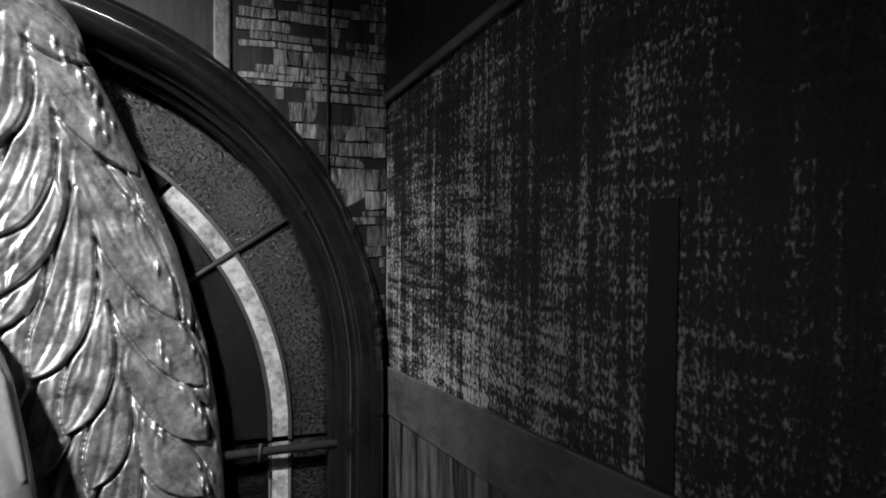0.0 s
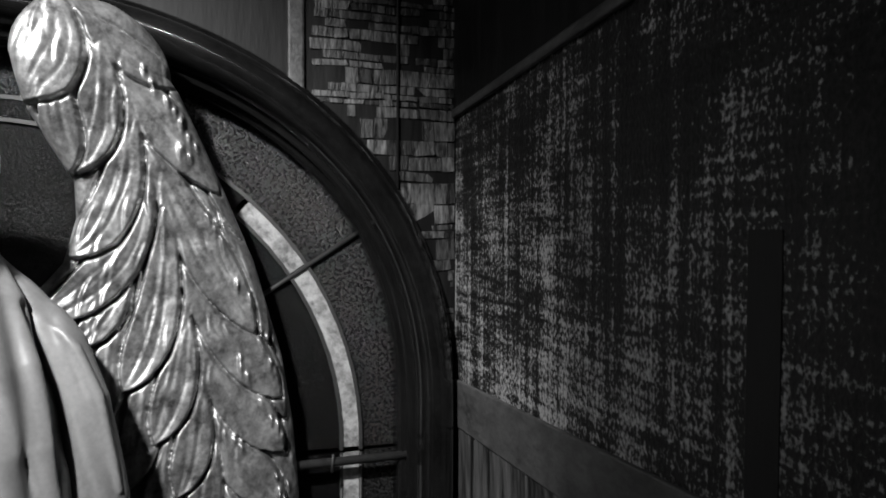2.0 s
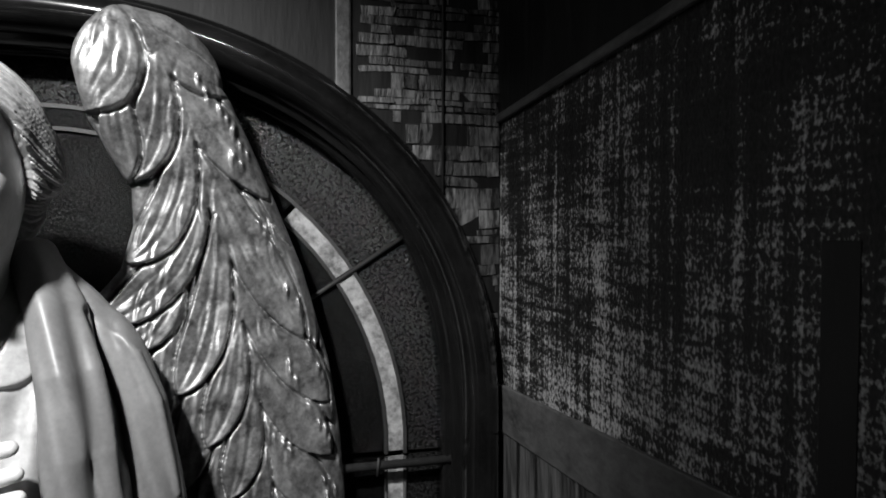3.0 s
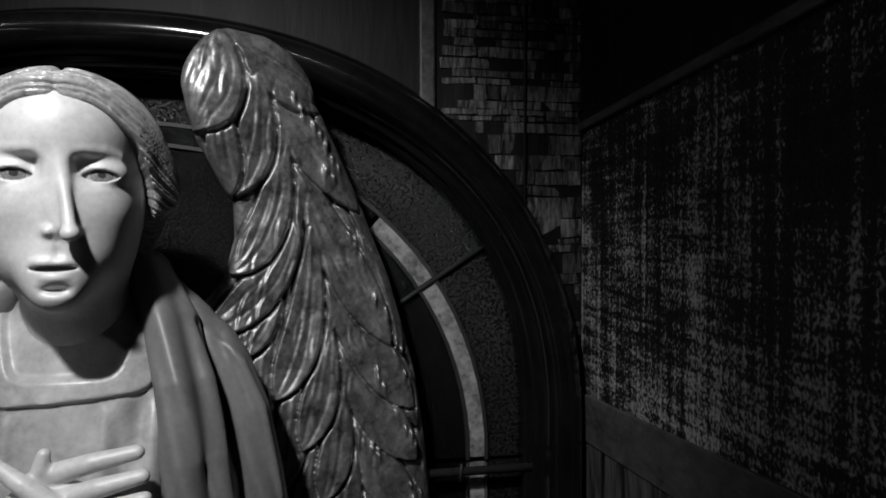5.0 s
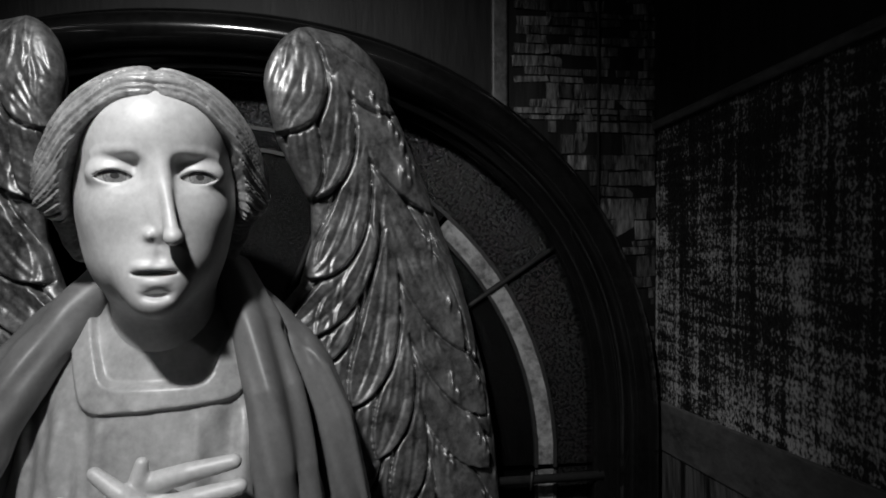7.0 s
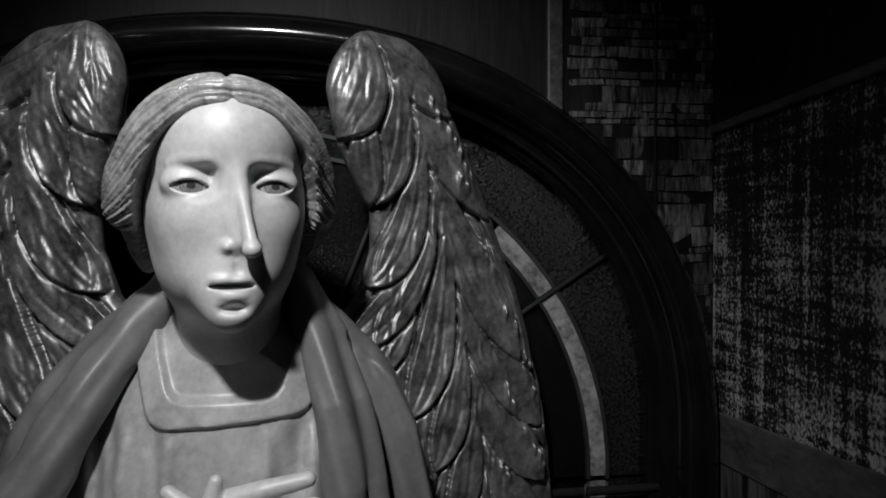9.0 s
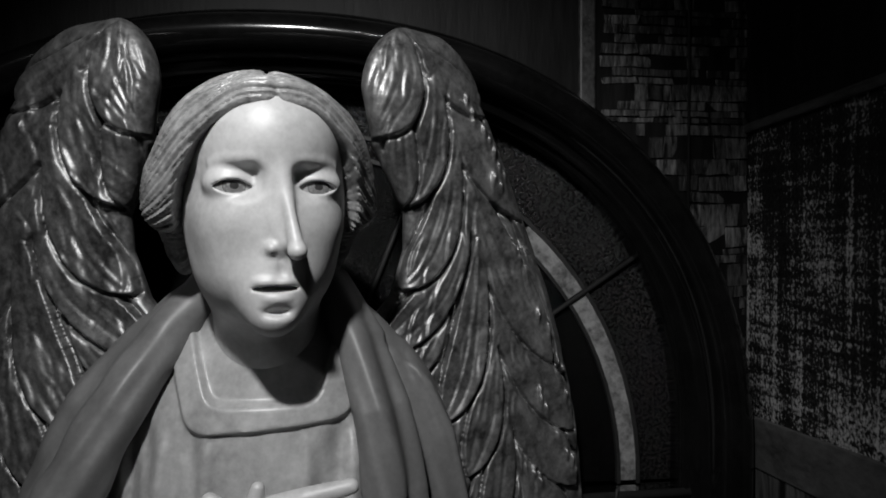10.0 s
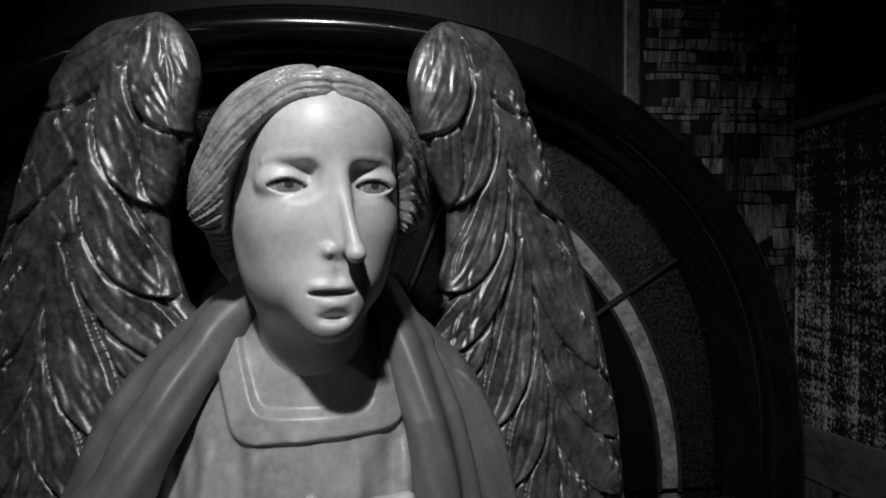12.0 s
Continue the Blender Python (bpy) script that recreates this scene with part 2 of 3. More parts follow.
boxed("backing", (-0.95, 0.325, 1.06, 1.08, 0.70, 1.95), PLAIN, window)
BREAKS = [-1.5, 33, 68, 112, 147, 181.5]
for a0, a1 in zip(BREAKS[:-1], BREAKS[1:]):
    ring_piece("pane", RING_OUT, 0.70, a0 + 0.3, a1 - 0.3, PANEL_Y, PANEL_Y + 0.006, GLASS)
    # inner panes get the darkened copy, for the shade behind the statue
    ring_piece("pane", 0.10, RING_IN - 0.001, a0 + 0.3, a1 - 0.3, PANEL_Y, PANEL_Y + 0.006, SHADED)
# past 48 degrees the strip is coloured dark, in place of the wing's shadow
for a0, a1 in zip([-1.5, 33, 48, 68, 112, 147], [33, 48, 68, 112, 147, 181.5]):
    pale = a0 < 40
    ring_piece("band_pane", RING_IN, RING_OUT - 0.001, a0 + 0.5, a1 - 0.5, PANEL_Y - 0.004, PANEL_Y + 0.004, PALE if pale else SHADED, "pale glass strip" if pale else "")
# the straight panes below, with the inner ones darkened for shade again
for x0, x1, m in ((RING_OUT, 0.6, GLASS), (RING_IN, RING_OUT - 0.001, PALE), (0.0, RING_IN - 0.001, SHADED)):
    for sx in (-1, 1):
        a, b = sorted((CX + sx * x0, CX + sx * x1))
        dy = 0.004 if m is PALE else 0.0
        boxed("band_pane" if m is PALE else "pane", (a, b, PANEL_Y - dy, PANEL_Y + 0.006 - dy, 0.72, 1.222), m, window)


def rod(name, p, q, r, mat, parent, label=""):
    p, q = Vector(p), Vector(q)
    bm = bmesh.new()
    m = Matrix.Translation((p + q) / 2) @ (q - p).to_track_quat("Z", "Y").to_matrix().to_4x4()
    bmesh.ops.create_cone(bm, cap_ends=True, segments=12, radius1=r, radius2=r, depth=(q - p).length, matrix=m)
    for f in bm.faces:
        f.smooth = len(f.verts) == 4
    return part(name, bm, mat, parent, label)


for a in BREAKS[1:-1]:
    c, s = math.cos(radians(a)), math.sin(radians(a))
    rod("lead_bar", (RING_C[0] + 0.10 * c, PANEL_Y - 0.006, RING_C[1] + 0.10 * s), (RING_C[0] + 0.62 * c, PANEL_Y - 0.006, RING_C[1] + 0.62 * s), 0.0035, LEAD, window)
for r in (RING_IN, RING_OUT):
    ring_piece("lead_strip", r - 0.0025, r + 0.0025, -1.5, 181.5, PANEL_Y - 0.007, PANEL_Y + 0.004, LEAD)
    for sx in (-1, 1):
        rod("lead_strip", (CX + sx * r, PANEL_Y - 0.004, 0.75), (CX + sx * r, PANEL_Y - 0.004, 1.222), 0.0026, LEAD, window)
rod("cross_bar", (CX - 0.6, 0.985, 1.222), (CX + 0.6, 0.985, 1.222), 0.0065, LEAD, window, "round iron cross bar")
rod("tie_wire", (0.148, 0.977, 1.21), (0.150, 0.977, 1.236), 0.002, LEAD, window)

# ---- the moulded frame of the arch ----
pts, nor = arch(0.0)
prof = []
for i in range(15):  # large half round
    t = math.pi * i / 14
    prof.append((-0.031 + 0.026 * math.cos(t), WALL_Y - 0.012 - 0.048 * math.sin(t) ** 0.8))
prof += [(-0.060, WALL_Y - 0.012), (-0.060, 0.985), (-0.066, 0.982), (-0.071, 0.986), (-0.072, 1.018), (-0.03, 1.018), (-0.03, WALL_Y + 0.002), (0.004, WALL_Y + 0.002), (0.006, WALL_Y - 0.006), (0.002, WALL_Y - 0.012)]
frame_ob = tagged(sweep("arch_frame", pts, nor, prof, VARNISH), "dark varnished round moulded wooden arch frame", "arch frame", kind="structure")

# ---- angel statue ----


def surface_net(F, origin, h):
    """The surface F = 0 of a grid of distances, as vertices and quads."""
    s = F < 0
    n = np.array(F.shape)
    corner = [(i, j, k) for i in (0, 1) for j in (0, 1) for k in (0, 1)]
    cut = lambda a, c: a[c[0]:n[0] - 1 + c[0], c[1]:n[1] - 1 + c[1], c[2]:n[2] - 1 + c[2]]
    total = np.zeros(n - 1, np.int8)
    for c in corner:
        total += cut(s, c)
    cells = np.argwhere((total > 0) & (total < 8))
    ids = np.full(n - 1, -1, np.int64)
    ids[tuple(cells.T)] = np.arange(len(cells))
    acc, cnt = np.zeros((len(cells), 3)), np.zeros(len(cells))
    for a in corner:
        for b in corner:
            if sum(b) - sum(a) == 1 and all(y >= x for x, y in zip(a, b)):
                fa, fb = F[tuple((cells + a).T)], F[tuple((cells + b).T)]
                m = (fa < 0) != (fb < 0)
                t = np.where(m, fa / np.where(m, fa - fb, 1), 0)
                acc += np.where(m[:, None], np.array(a) + t[:, None] * (np.array(b) - np.array(a)), 0)
                cnt += m
    verts = (cells + acc / cnt[:, None]) * h + np.array(origin)
    quads = []
    for ax in range(3):
        u, v = (ax + 1) % 3, (ax + 2) % 3
        lo, hi = [slice(None)] * 3, [slice(None)] * 3
        lo[ax], hi[ax] = slice(0, n[ax] - 1), slice(1, n[ax])
        e = np.argwhere(s[tuple(lo)] != s[tuple(hi)])
        e = e[(e[:, u] > 0) & (e[:, v] > 0) & (e[:, u] < n[u] - 1) & (e[:, v] < n[v] - 1)]
        du, dv = np.eye(3, dtype=int)[u], np.eye(3, dtype=int)[v]
        q = np.stack([ids[tuple((e - o).T)] for o in (du + dv, dv, 0 * du, du)], 1)
        flip = ~s[tuple(e.T)]
        q[flip] = q[flip][:, ::-1]
        quads.append(q)
    return verts, np.concatenate(quads)


def grid(x0, x1, y0, y1, z0, z1, h):
    ax = [np.arange(a, b, h, dtype=np.float32) for a, b in ((x0, x1), (y0, y1), (z0, z1))]
    return np.meshgrid(*ax, indexing="ij", sparse=True), (x0, y0, z0)


def ell(p, c, r):
    a = [(p[i] - c[i]) / r[i] for i in range(3)]
    k0 = np.sqrt(a[0] ** 2 + a[1] ** 2 + a[2] ** 2)
    k1 = np.sqrt((a[0] / r[0]) ** 2 + (a[1] / r[1]) ** 2 + (a[2] / r[2]) ** 2) + 1e-6
    return k0 * (k0 - 1) / k1


def rope(p, pts, radii):
    """A chain of round cones."""
    best = None
    for a, b, ra, rb in zip(pts[:-1], pts[1:], radii[:-1], radii[1:]):
        d = [b[i] - a[i] for i in range(3)]
        l2 = sum(x * x for x in d)
        t = np.clip(sum((p[i] - a[i]) * d[i] for i in range(3)) / l2, 0, 1)
        e = np.sqrt(sum((p[i] - a[i] - t * d[i]) ** 2 for i in range(3))) - (ra + (rb - ra) * t)
        best = e if best is None else np.minimum(best, e)
    return best


def smin(a, b, k):
    h = np.maximum(k - np.abs(a - b), 0) / k
    return np.minimum(a, b) - h * h * k * 0.25


def smax(a, b, k):
    return -smin(-a, -b, k)


def step(e0, e1, x):
    t = np.clip((x - e0) / (e1 - e0), 0, 1)
    return t * t * (3 - 2 * t)


EYE_U, EYE_V = 0.0315, -0.0178
HEAD_O, HEAD_YAW = (-0.2625, 0.634, 1.626), radians(14)


def head():
    FINE = 0.0013
    (gx, gy, gz), org = grid(-0.40, -0.165, 0.585, 0.86, 1.43, 1.745, FINE)
    cs, sn = math.cos(HEAD_YAW), math.sin(HEAD_YAW)
    dx, dy = gx - HEAD_O[0], gy - HEAD_O[1]
    u, v, w = cs * dx + sn * dy, sn * dx - cs * dy, gz - HEAD_O[2]
    p = (u, v, w)
    m = (np.abs(u), v, w)
    q = (np.abs(u + 0.003), v, w)
    d = ell(p, (0, -0.085, 0.012), (0.066, 0.090, 0.084))
    d = smin(d, ell(p, (0, -0.075, -0.030), (0.0640, 0.076, 0.080)), 0.02)
    d = smin(d, ell(p, (0, -0.038, 0.040), (0.050, 0.052, 0.046)), 0.025)
    d = smin(d, ell(p, (-0.001, -0.040, -0.040), (0.040, 0.050, 0.062)), 0.022)
    d = smin(d, ell(p, (-0.002, -0.063, -0.064), (0.0500, 0.063, 0.047)), 0.018)
    d = smin(d, ell(m, (0.029, -0.030, -0.028), (0.022, 0.026, 0.024)), 0.02)
    d = smin(d, ell(m, (0.020, -0.036, -0.056), (0.019, 0.025, 0.025)), 0.02)
    d = smin(d, ell(p, (-0.002, -0.007, -0.0960), (0.0190, 0.0200, 0.0190)), 0.018)
    d = smin(d, ell(p, (-0.002, -0.010, -0.076), (0.025, 0.020, 0.024)), 0.018)
    # sockets under crisp brows
    d = smax(d, -ell(m, (0.0310, 0.0205, 0.0030), (0.0225, 0.0282, 0.0155)), 0.0065)
    d = smax(d, -ell(m, (0.0185, 0.0110, 0.0080), (0.0070, 0.0135, 0.0090)), 0.006)
    d = smin(d, rope(m, [(0.008, 0.0060, 0.0160), (0.018, 0.0062, 0.0196), (0.034, -0.0022, 0.0206), (0.046, -0.0130, 0.0165)], [0.0018, 0.0020, 0.0018, 0.0014]), 0.0060)
    # a thin nose that leans to one side, with a broad flank on the other
    d = smin(d, rope(p, [(0.0010, 0.0045, 0.022), (0.0050, 0.0105, -0.004), (0.0085, 0.0185, -0.028), (0.0108, 0.0270, -0.0475)], [0.0062, 0.0046, 0.0042, 0.0052]), 0.0060)
    d = smin(d, rope(p, [(-0.0005, 0.0005, 0.008), (0.0020, 0.0045, -0.020), (0.0050, 0.0115, -0.0425)], [0.0068, 0.0068, 0.0070]), 0.009)
    d = smin(d, ell(p, (0.0108, 0.0255, -0.0490), (0.0070, 0.0080, 0.0062)), 0.004)
    for au in (-0.0062, 0.0138):
        d = smin(d, ell(p, (au, 0.0100, -0.0468), (0.0042, 0.0075, 0.0046)), 0.005)
    for au in (0.0010, 0.0125):
        d = smax(d, -ell(p, (au, 0.0185, -0.0556), (0.0034, 0.0070, 0.0032)), 0.002)
    # lids with an almond opening, over a ball that is added apart
    ball = ell(m, (EYE_U, EYE_V, 0.0), (0.0185, 0.0140, 0.0140))
    lid = ell(m, (EYE_U, EYE_V + 0.0008, 0.0026), (0.0212, 0.0182, 0.0150))
    R = 0.0235
    hole = np.maximum(np.sqrt((m[0] - EYE_U) ** 2 + (w + R - 0.0046) ** 2) - R, np.sqrt((m[0] - EYE_U) ** 2 + (w - R + 0.0058) ** 2) - R)
    lid = smax(lid, -np.maximum(hole, -0.02 - v), 0.0008)
    d = smin(d, lid, 0.0045)
    d = smax(d, -np.maximum(hole, -0.0125 - v), 0.0008)
    d = np.minimum(d, ball)
    # parted lips
    d = smin(d, ell(q, (0.0055, 0.0075, -0.0716), (0.0100, 0.0075, 0.0036)), 0.004)
    d = smin(d, ell(p, (-0.002, 0.0082, -0.0838), (0.0120, 0.0088, 0.0054)), 0.0030)
    d = smax(d, -ell(p, (-0.003, 0.0150, -0.0768), (0.0185, 0.0190, 0.0026)), 0.0012)
    d = smax(d, -ell(p, (-0.002, 0.0185, -0.0945), (0.0140, 0.0115, 0.0040)), 0.005)
    d = smax(d, -ell(p, (0.001, 0.0200, -0.0630), (0.0030, 0.0080, 0.0060)), 0.005)
    # neck
    foot = (-0.285 - HEAD_O[0], 0.755 - HEAD_O[1])
    fu, fv = cs * foot[0] + sn * foot[1], sn * foot[0] - cs * foot[1]
    d = smin(d, rope(p, [(0, -0.085, -0.04), (fu, fv, -0.16), (fu, fv, -0.22)], [0.047, 0.046, 0.056]), 0.02)
    # hair, parted in the middle and swept to the sides
    phi = np.arctan2(w + 0.02, v + 0.10)
    rings = np.sqrt((u / 0.074) ** 2 + ((w + 0.030) / 0.100) ** 2)
    swirl = 0.085 * rings + 0.09 * phi + 0.0022 * np.sin(70 * m[0] + 5 * phi) + 0.0012 * np.sin(160 * m[0] + 9 * phi)
    groove = lambda size, j, f: 1 - 2 * np.abs(np.sin(math.pi * swirl / size + j * np.sin(f * u + 2 * phi))) ** 0.7
    strands = 0.0011 * groove(0.0170, 0.6, 31) + 0.0010 * groove(0.0085, 0.9, 42) + 0.0006 * groove(0.0054, 1.0, 27)
    hair = ell(p, (0, -0.080, 0.018), (0.086, 0.098, 0.082))
    hair = smin(hair, ell(m, (0.072, -0.092, -0.004), (0.021, 0.046, 0.030)), 0.02)
    curls = rope(m, [(0.072, -0.090, -0.022), (0.067, -0.096, -0.044), (0.066, -0.102, -0.060)], [0.013, 0.012, 0.008]) + 0.0016 * np.sin(230 * w + 90 * m[0]) * np.sin(200 * v)
    hair = smin(hair, curls, 0.006) + strands + 0.0035 * np.exp(-(u / 0.0035) ** 2) * step(0.03, 0.07, w)
    oval = np.sqrt((u / 0.074) ** 2 + ((w + 0.030) / 0.100) ** 2) - 1
    hair = smax(hair, -np.maximum(oval * 0.06, -0.075 - v), 0.006)
    roll = rope(m, [(a, -0.001 - 10.5 * a * a, b) for a, b in ((0, 0.0735), (0.018, 0.0700), (0.035, 0.0620), (0.052, 0.0500), (0.066, 0.0330), (0.076, 0.0100), (0.081, -0.0150))], [0.0090, 0.0095, 0.010, 0.011, 0.0115, 0.0120, 0.012])
    hair = smin(hair, roll + 0.9 * strands + 0.0025 * np.exp(-(u / 0.004) ** 2), 0.016)
    return [(*surface_net(d, org, FINE), 0), (*surface_net(hair, org, FINE), 3)]


def eyeball(side):
    """A ball turned to the front, with rings for the pupil and the iris."""
    k = 40
    th = [0.0001, 0.09, 0.175, 0.18, 0.26, 0.35, 0.44, 0.46, 0.6, 0.8, 1.0, 1.25, 1.5]
    verts, quads, idx = [], [], []
    cs, sn = math.cos(HEAD_YAW), math.sin(HEAD_YAW)
    turn = 0.06
    for t in th:
        for j in range(k):
            f = 2 * math.pi * j / k
            a, b, c = math.sin(t) * math.cos(f), math.cos(t), math.sin(t) * math.sin(f)
            a, b = a * math.cos(turn) + b * math.sin(turn), b * math.cos(turn) - a * math.sin(turn)
            uu, vv, ww = side * EYE_U + 0.0193 * a, EYE_V + 0.0147 * b, 0.0150 * c
            verts.append((HEAD_O[0] + cs * uu + sn * vv, HEAD_O[1] + sn * uu - cs * vv, HEAD_O[2] + ww))
    for i in range(len(th) - 1):
        for j in range(k):
            quads.append((i * k + j, i * k + (j + 1) % k, (i + 1) * k + (j + 1) % k, (i + 1) * k + j))
            idx.append(6 if i < 2 or i == 6 else 5 if i < 6 else 7)
    return np.array(verts), np.array(quads), np.array(idx)


def body():
    h = 0.0021
    (gx, gy, gz), org = grid(-0.56, -0.04, 0.59, 0.90, 1.06, 1.57, h)
    X = gx + 0.285
    p = (X, gy, gz)
    d = ell(p, (0, 0.772, 1.29), (0.150, 0.098, 0.235))
    d = smin(d, rope(p, [(0, 0.765, 1.55), (0, 0.768, 1.40)], [0.044, 0.056]), 0.05)
    d = smin(d, ell(p, (0, 0.785, 1.16), (0.17, 0.12, 0.22)), 0.05)
    # square neckline with a raised band
    inner = smin(gz - 1.445, 0.045 + 0.34 * (gz - 1.445) - np.abs(X - 0.002), 0.012)
    outer = smin(gz - 1.424 - 0.06 * X, 0.068 + 0.36 * (gz - 1.424) - np.abs(X - 0.006), 0.014)
    front = step(0.77, 0.74, gy)
    d = d - front * (0.0058 * step(-0.0016, 0.0022, outer) - 0.0095 * step(-0.0018, 0.0026, inner))
    fade = step(1.435, 1.405, gz) * step(1.05, 1.2, gz)
    d = d - front * fade * (0.0042 * np.sin(150 * X + 1.0 + 30 * (1.42 - gz)) + 0.0014 * np.sin(310 * X + 20 * gz)) * step(0.015, 0.05, np.abs(X))
    cloth = d
    # shawl folds
    shawl = rope(p, [(-0.052, 0.765, 1.545), (-0.085, 0.742, 1.500), (-0.122, 0.715, 1.440), (-0.155, 0.695, 1.375), (-0.20, 0.68, 1.28), (-0.23, 0.69, 1.06)], [0.018, 0.021, 0.024, 0.026, 0.03, 0.04])
    shawl = smin(shawl, rope(p, [(-0.050, 0.800, 1.540), (-0.10, 0.785, 1.485), (-0.150, 0.775, 1.42), (-0.19, 0.76, 1.30), (-0.20, 0.77, 1.06)], [0.024, 0.034, 0.042, 0.05, 0.06]), 0.025)
    shawl = np.minimum(shawl, rope(p, [(0.055, 0.765, 1.540), (0.078, 0.735, 1.490), (0.095, 0.706, 1.430), (0.106, 0.688, 1.360), (0.112, 0.68, 1.27), (0.115, 0.70, 1.06)], [0.016, 0.018, 0.018, 0.019, 0.022, 0.03]))
    shawl = smin(shawl, rope(p, [(0.060, 0.785, 1.540), (0.092, 0.757, 1.488), (0.116, 0.730, 1.430), (0.131, 0.712, 1.360), (0.142, 0.702, 1.27), (0.145, 0.72, 1.06)], [0.018, 0.018, 0.016, 0.015, 0.017, 0.025]), 0.012)
    shawl = np.minimum(shawl, rope(p, [(0.062, 0.800, 1.520), (0.098, 0.795, 1.480), (0.134, 0.785, 1.437), (0.156, 0.773, 1.385), (0.170, 0.762, 1.29), (0.19, 0.77, 1.06)], [0.020, 0.024, 0.025, 0.024, 0.028, 0.04]))
    # a thin rolled hem along the shoulder
    shawl = smin(shawl, rope(p, [(0.120, 0.772, 1.470), (0.152, 0.766, 1.440), (0.173, 0.758, 1.395), (0.190, 0.748, 1.30)], [0.0035, 0.0040, 0.0040, 0.004]), 0.003)
    # a deep dark fold between the front and the shoulder
    shawl = smax(shawl, -rope(p, [(0.112, 0.752, 1.485), (0.134, 0.742, 1.445), (0.149, 0.730, 1.395), (0.157, 0.718, 1.33), (0.165, 0.715, 1.20)], [0.005, 0.012, 0.015, 0.016, 0.017]), 0.006)
    across = np.where(X > 0, X - 0.055 - 0.36 * (1.54 - gz), -X - 0.052 - 0.62 * (1.545 - gz))
    shawl = shawl + 0.0012 * np.cos(across * 270) * step(1.54, 1.46, gz) + 0.0008 * np.sin(120 * X + 60 * gz)
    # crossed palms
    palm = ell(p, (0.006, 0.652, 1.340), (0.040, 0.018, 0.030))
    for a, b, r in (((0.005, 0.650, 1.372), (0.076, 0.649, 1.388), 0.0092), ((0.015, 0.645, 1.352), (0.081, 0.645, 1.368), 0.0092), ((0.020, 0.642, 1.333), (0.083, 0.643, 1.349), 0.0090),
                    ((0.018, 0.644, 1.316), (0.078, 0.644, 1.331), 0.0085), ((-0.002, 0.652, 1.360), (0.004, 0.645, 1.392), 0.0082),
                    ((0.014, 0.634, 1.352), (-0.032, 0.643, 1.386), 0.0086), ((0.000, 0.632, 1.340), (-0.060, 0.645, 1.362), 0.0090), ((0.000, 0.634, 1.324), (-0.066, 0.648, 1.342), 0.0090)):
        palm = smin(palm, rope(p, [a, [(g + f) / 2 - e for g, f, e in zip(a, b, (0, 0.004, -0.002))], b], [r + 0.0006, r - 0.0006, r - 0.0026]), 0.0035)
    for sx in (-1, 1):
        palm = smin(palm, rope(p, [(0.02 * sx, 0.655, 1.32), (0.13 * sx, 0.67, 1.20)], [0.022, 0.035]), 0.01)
    ends = np.maximum(1.07 - gz, gz - 1.56)
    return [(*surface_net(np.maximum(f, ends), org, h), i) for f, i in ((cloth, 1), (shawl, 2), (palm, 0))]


SPINE_Z = [1.82, 1.762, 1.705, 1.639, 1.575, 1.47, 1.35, 1.10]
SPINE_P = [0.150, 0.156, 0.190, 0.207, 0.222, 0.247, 0.268, 0.29]


def spine(z):
    return float(np.interp(-z, [-a for a in SPINE_Z], SPINE_P))


